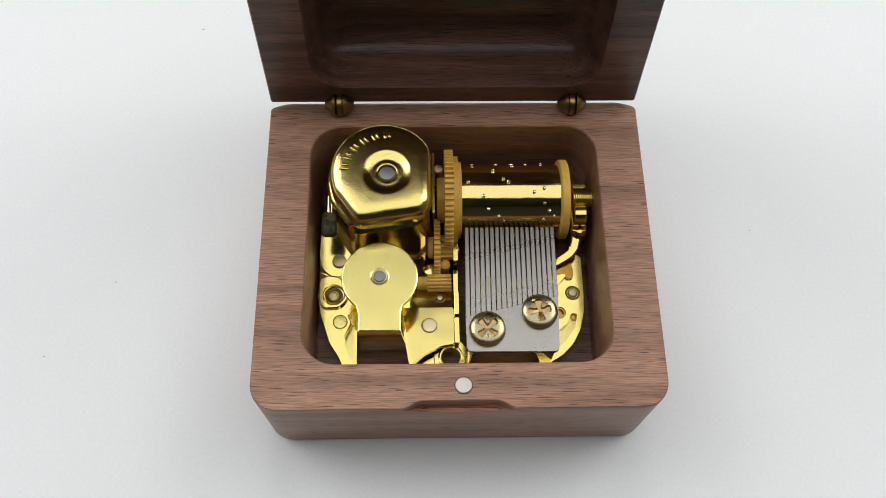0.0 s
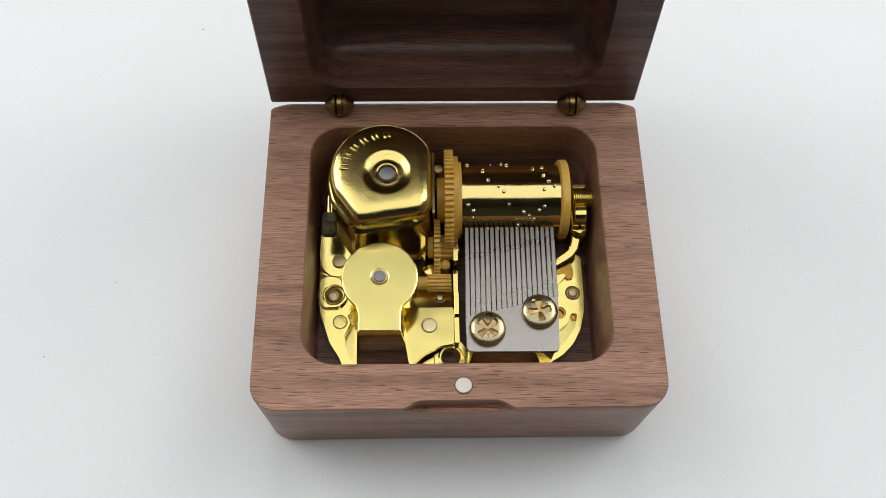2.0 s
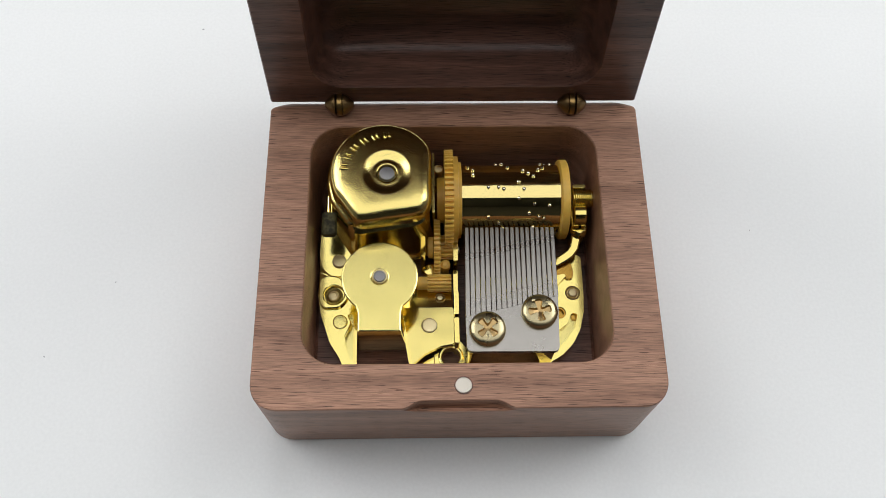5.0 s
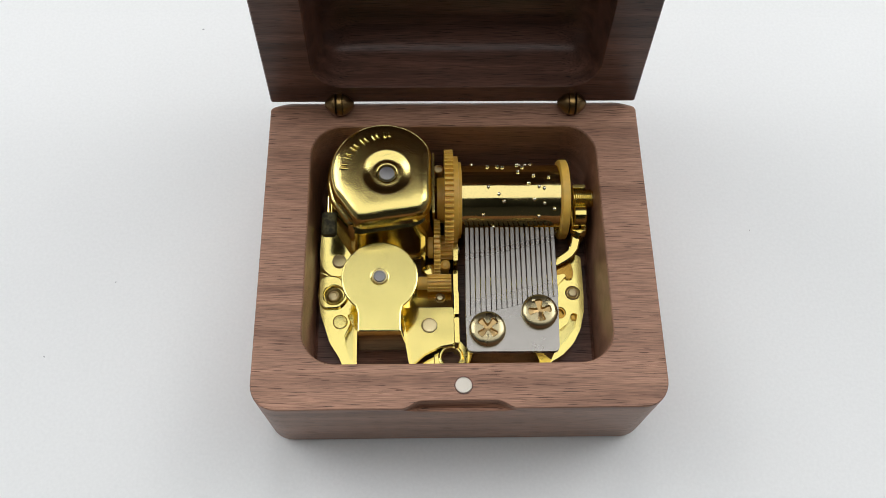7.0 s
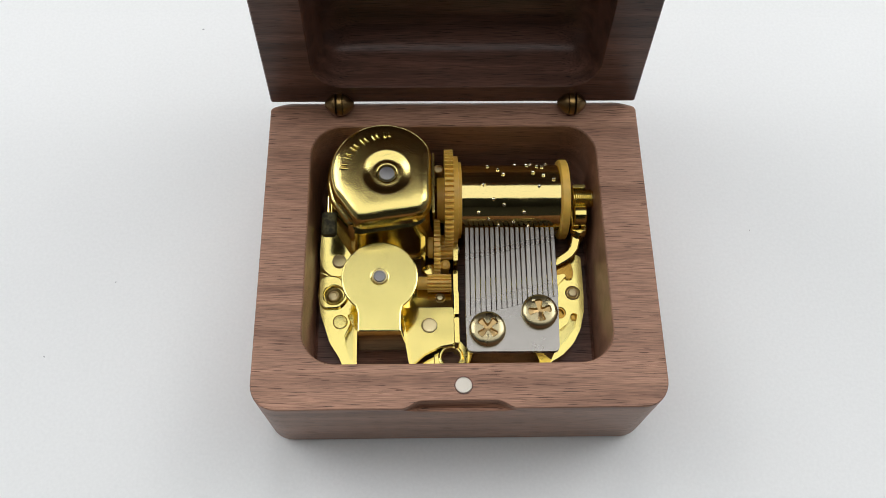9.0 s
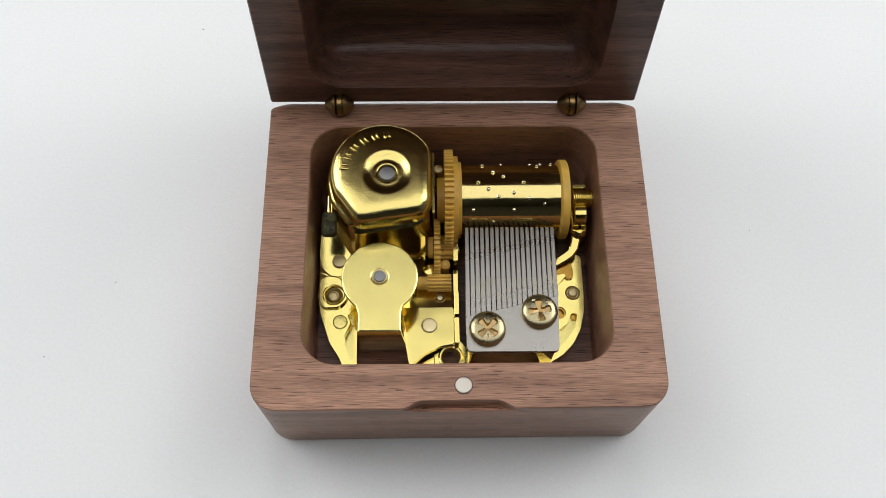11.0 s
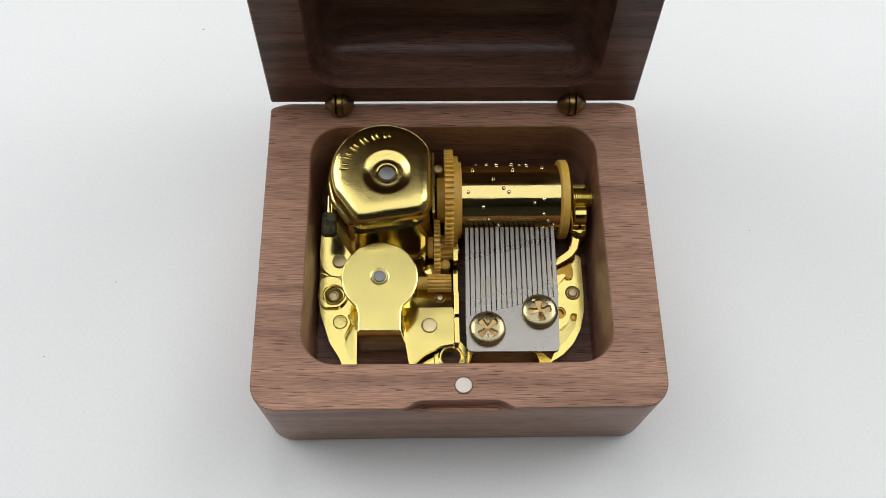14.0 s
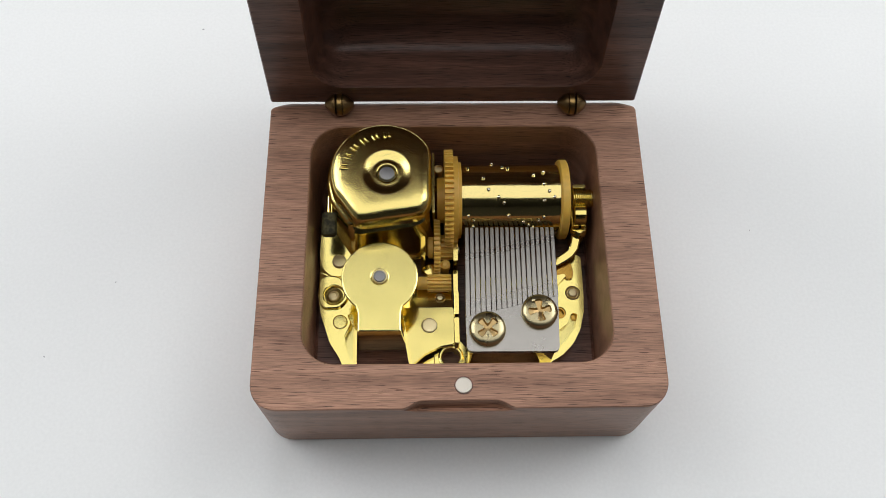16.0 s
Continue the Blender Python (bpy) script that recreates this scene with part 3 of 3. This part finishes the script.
part("inner_collar", lathe_x([(6.9, 1.12), (7.5, 1.05), (7.55, 0.55), (7.4, 0.45)], 72), NYLON, cylinder, "amber nylon collar")
part("inner_collar", lathe_x([(7.4, 0.5), (8.6, 0.42), (8.65, -0.5), (8.4, -0.55)], 72), NYLON, cylinder, "amber nylon collar")
part("cylinder_wheel", gear(9.95, 58, 0.75, -2.2, -0.55), NYLON, cylinder, "toothed amber nylon wheel")
part("wheel_hub", lathe_x([(4.6, -2.1), (4.4, -3.6), (3.6, -3.65)], 48), NYLON, cylinder)

# idler wheel with its pinion, and the fast worm wheel
idler = part("idler_wheel", gear(5.6, 36, 0.62, -0.62, 0.58), NYLON_DULL, movement, "thin amber nylon idler wheel", at_mm(-3.65, 34.95, 12.0))
part("pinion", gear(2.45, 12, 0.6, 0.58, 3.0), NYLON_DULL, idler, "long amber pinion")
part("hub", lathe_x([(1.6, -1.9), (2.1, -1.7), (2.1, -0.75)], 32), NYLON_DULL, idler)
fast = part("worm_wheel", gear(1.75, 14, 0.4, -2.3, 2.3), NYLON_DULL, movement, "small tan nylon worm wheel", at_mm(-3.3, 27.6, 11.6))
part("worm_stub", lathe_x([(1.3, -2.3), (1.3, -4.2), (1.0, -4.4)], 24), NYLON_DULL, fast)

# steel comb on its gold bed, held by two pan-head screws
comb = part("comb", plate(smooth_poly([(1.5, 12.0, 1.1), (18.25, 11.9, 1.1), (18.65, 22.6, 0.1), (1.4, 18.5, 0.1)], 0.9), [], 16.1, 17.2, 0.22), STEEL, movement, "brushed steel comb plate")
teeth = []
for k in range(18):
    x = 1.82 + 0.968 * k
    root = 18.6 + 3.9 * k / 17
    lean = (2.02 + 0.965 * k - x) / (36.8 - root)
    rows = [(0.0, 0.435, -0.5, 0.5), (28.0 - root, 0.385, -0.2, 0.5), (36.2 - root, 0.335, 0.05, 0.5), (36.8 - root, 0.30, 0.15, 0.45)]
    bm = loft([[(lean * y + px, y, pz) for px, pz in ((-w, z1 - 0.05), (-w + 0.05, z1), (w - 0.05, z1), (w, z1 - 0.05), (w, z0), (-w, z0))] for y, w, z0, z1 in rows])
    teeth.append((part("tooth", bm, STEEL, comb, "", at_mm(x, root, 16.7)), x, root))
part("comb_bed", block(2.0, 12.8, BASE - 1.0, 18.0, 18.2, 16.05, 0.3), GOLD, movement, "gold-plated comb bed")
part("comb_underplate", block(3.0, 23.7, 11.6, 17.6, 28.6, 12.2, 0.2), GOLD_SATIN, movement, "dull gold plate under the comb teeth")


def pan_screw(x, y, z, turn, dimple):
    """A domed head with a flared cross recess and a small punched dimple."""
    n = 72
    bm = bmesh.new()
    grid = [[None] * (n + 1) for _ in range(n + 1)]
    cut = {}
    R = 3.35
    for i in range(n + 1):
        for j in range(n + 1):
            a, b = 2 * i / n - 1, 2 * j / n - 1
            u, v = a * math.sqrt(1 - b * b / 2), b * math.sqrt(1 - a * a / 2)
            r = math.hypot(u, v)
            h = 0.40 + 1.1 * math.sqrt(max(0.0, 1 - (r / 1.01) ** 3.4))
            p, q = abs(u * R), abs(v * R)
            lo, hi = min(p, q), max(p, q)
            arm = max(0.44, 0.2 + 0.26 * hi)
            deep = max(0.0, min(1.0, (arm - lo) / 0.1)) * max(0.0, min(1.0, (2.0 + 0.14 * math.cos(3 * lo) - hi) / 0.12))
            h -= deep * (0.85 - 0.2 * hi)
            h -= 0.16 * math.exp(-((u * R - dimple[0]) ** 2 + (v * R - dimple[1]) ** 2) / 0.05)
            grid[i][j] = bm.verts.new((u * R, v * R, h))
            cut[grid[i][j]] = deep
    for i in range(n):
        for j in range(n):
            f = bm.faces.new((grid[i][j], grid[i + 1][j], grid[i + 1][j + 1], grid[i][j + 1]))
            f.material_index = 1 if sum(cut[v] for v in f.verts) > 1.6 else 0
    rim = [grid[i][0] for i in range(n)] + [grid[n][j] for j in range(n)] + [grid[n - i][n] for i in range(n)] + [grid[0][n - j] for j in range(n)]
    low = [bm.verts.new((v.co.x, v.co.y, -0.05)) for v in rim]
    m = len(rim)
    for i in range(m):
        bm.faces.new((rim[i], rim[(i + 1) % m], low[(i + 1) % m], low[i]))
    bm.faces.new(low)
    s = part("comb_screw", bm, SCREW, movement, "domed antique brass cross-head screw", at_mm(x, y, z, 0, 0, turn), smooth=40)
    s.data.materials.append(RECESS)
    return s


pan_screw(5.3, 16.1, 17.25, 45, (-1.15, -1.15))
pan_screw(14.95, 19.35, 17.25, 8, (-0.85, 1.95))

# start-stop wire with a dark rubber sleeve
part("stop_wire", loft([[(-24.3 + 0.35 * math.cos(q) + dx, y, z + 0.35 * math.sin(q)) for q in (2 * math.pi * k / 12 for k in range(12))] for y, z, dx in
                        ((44.5, 19.5, 0.2), (41.5, 19.6, 0.0), (38.5, 19.0, 0.0), (36.0, 18.7, 0.1))]), GOLD, movement, "thin gold stop wire")
part("stop_wire", loft([[(-23.65 + 0.3 * math.cos(q), y, z + 0.3 * math.sin(q)) for q in (2 * math.pi * k / 12 for k in range(12))] for y, z in ((42.6, 19.9), (40.5, 19.6), (38.0, 19.0))]), GOLD, movement, "thin gold stop wire")
sleeve = [[(-24.15 + w * c * (abs(c) ** -0.4 if abs(c) > 1e-6 else 1), y, z + t * s * (abs(s) ** -0.4 if abs(s) > 1e-6 else 1)) for c, s in ((math.cos(2 * math.pi * k / 24), math.sin(2 * math.pi * k / 24)) for k in range(24))]
          for y, w, t, z in ((39.1, 1.25, 0.7, 18.9), (38.9, 1.45, 0.85, 18.9), (37.6, 1.35, 1.0, 18.8), (36.4, 1.5, 1.0, 18.7), (35.1, 1.45, 1.0, 18.5), (34.7, 1.2, 0.8, 18.5))]
rubber = part("rubber_sleeve", loft(sleeve), RUBBER, movement, "dark worn rubber sleeve on the stop wire")

# tiny specks of dust on the table
for k, (x, y, r) in enumerate(((-58.2, 97.6, 0.28), (-70.0, 33.1, 0.2), (63.5, 43.9, 0.2), (-82.0, 17.2, 0.24))):
    speck = ob_mesh("dust_speck", lathe([(r, 0.0), (r * 0.9, 0.08), (r * 0.4, 0.16), (r * 0.05, 0.18)], 7), RUBBER_GREY)
    speck.matrix_basis = at_mm(x, y, 0.0, 0, 0, 40 * k) @ Matrix.Diagonal((1.0, 0.6, 1.0, 1.0))
    tagged(speck, "tiny grey speck of dust on the white table", "dust speck", "dust on the table")


def motions():
    rate = -360.0 / 14.72
    walk(cylinder, [(float(s), at_mm(0, AX_Y, AX_Z, rate * s)) for s in range(17)])
    turn = -rate * 58 / 12
    walk(idler, [(0.5 * s, at_mm(-3.65, 34.95, 12.0, turn * 0.5 * s)) for s in range(33)])
    quick = -turn * 36 / 14
    walk(fast, [(0.2 * s, at_mm(-3.3, 27.6, 11.6, quick * 0.2 * s)) for s in range(81)])

    # each tooth is lifted by its passing pins and springs back
    degrees_a_second = 360.0 / 14.72
    for (tooth, x, root), line in zip(teeth, TUNE):
        rest = at_mm(x, root, 16.7)
        rows = [(0.0, rest)]
        pass_times = sorted((18.0 - 3 * step) % 360 / degrees_a_second + lap * 14.72 for step, sign in enumerate(line) if sign == "o" for lap in (0, 1))
        for t in pass_times:
            if t - 0.3 > rows[-1][0] and t + 0.1 < 16.0:
                rows += [(t - 0.25, rest), (t, at_mm(x, root, 16.7, 1.3)), (t + 0.07, rest)]
        walk(tooth, rows + [(16.0, rest)])


motions()
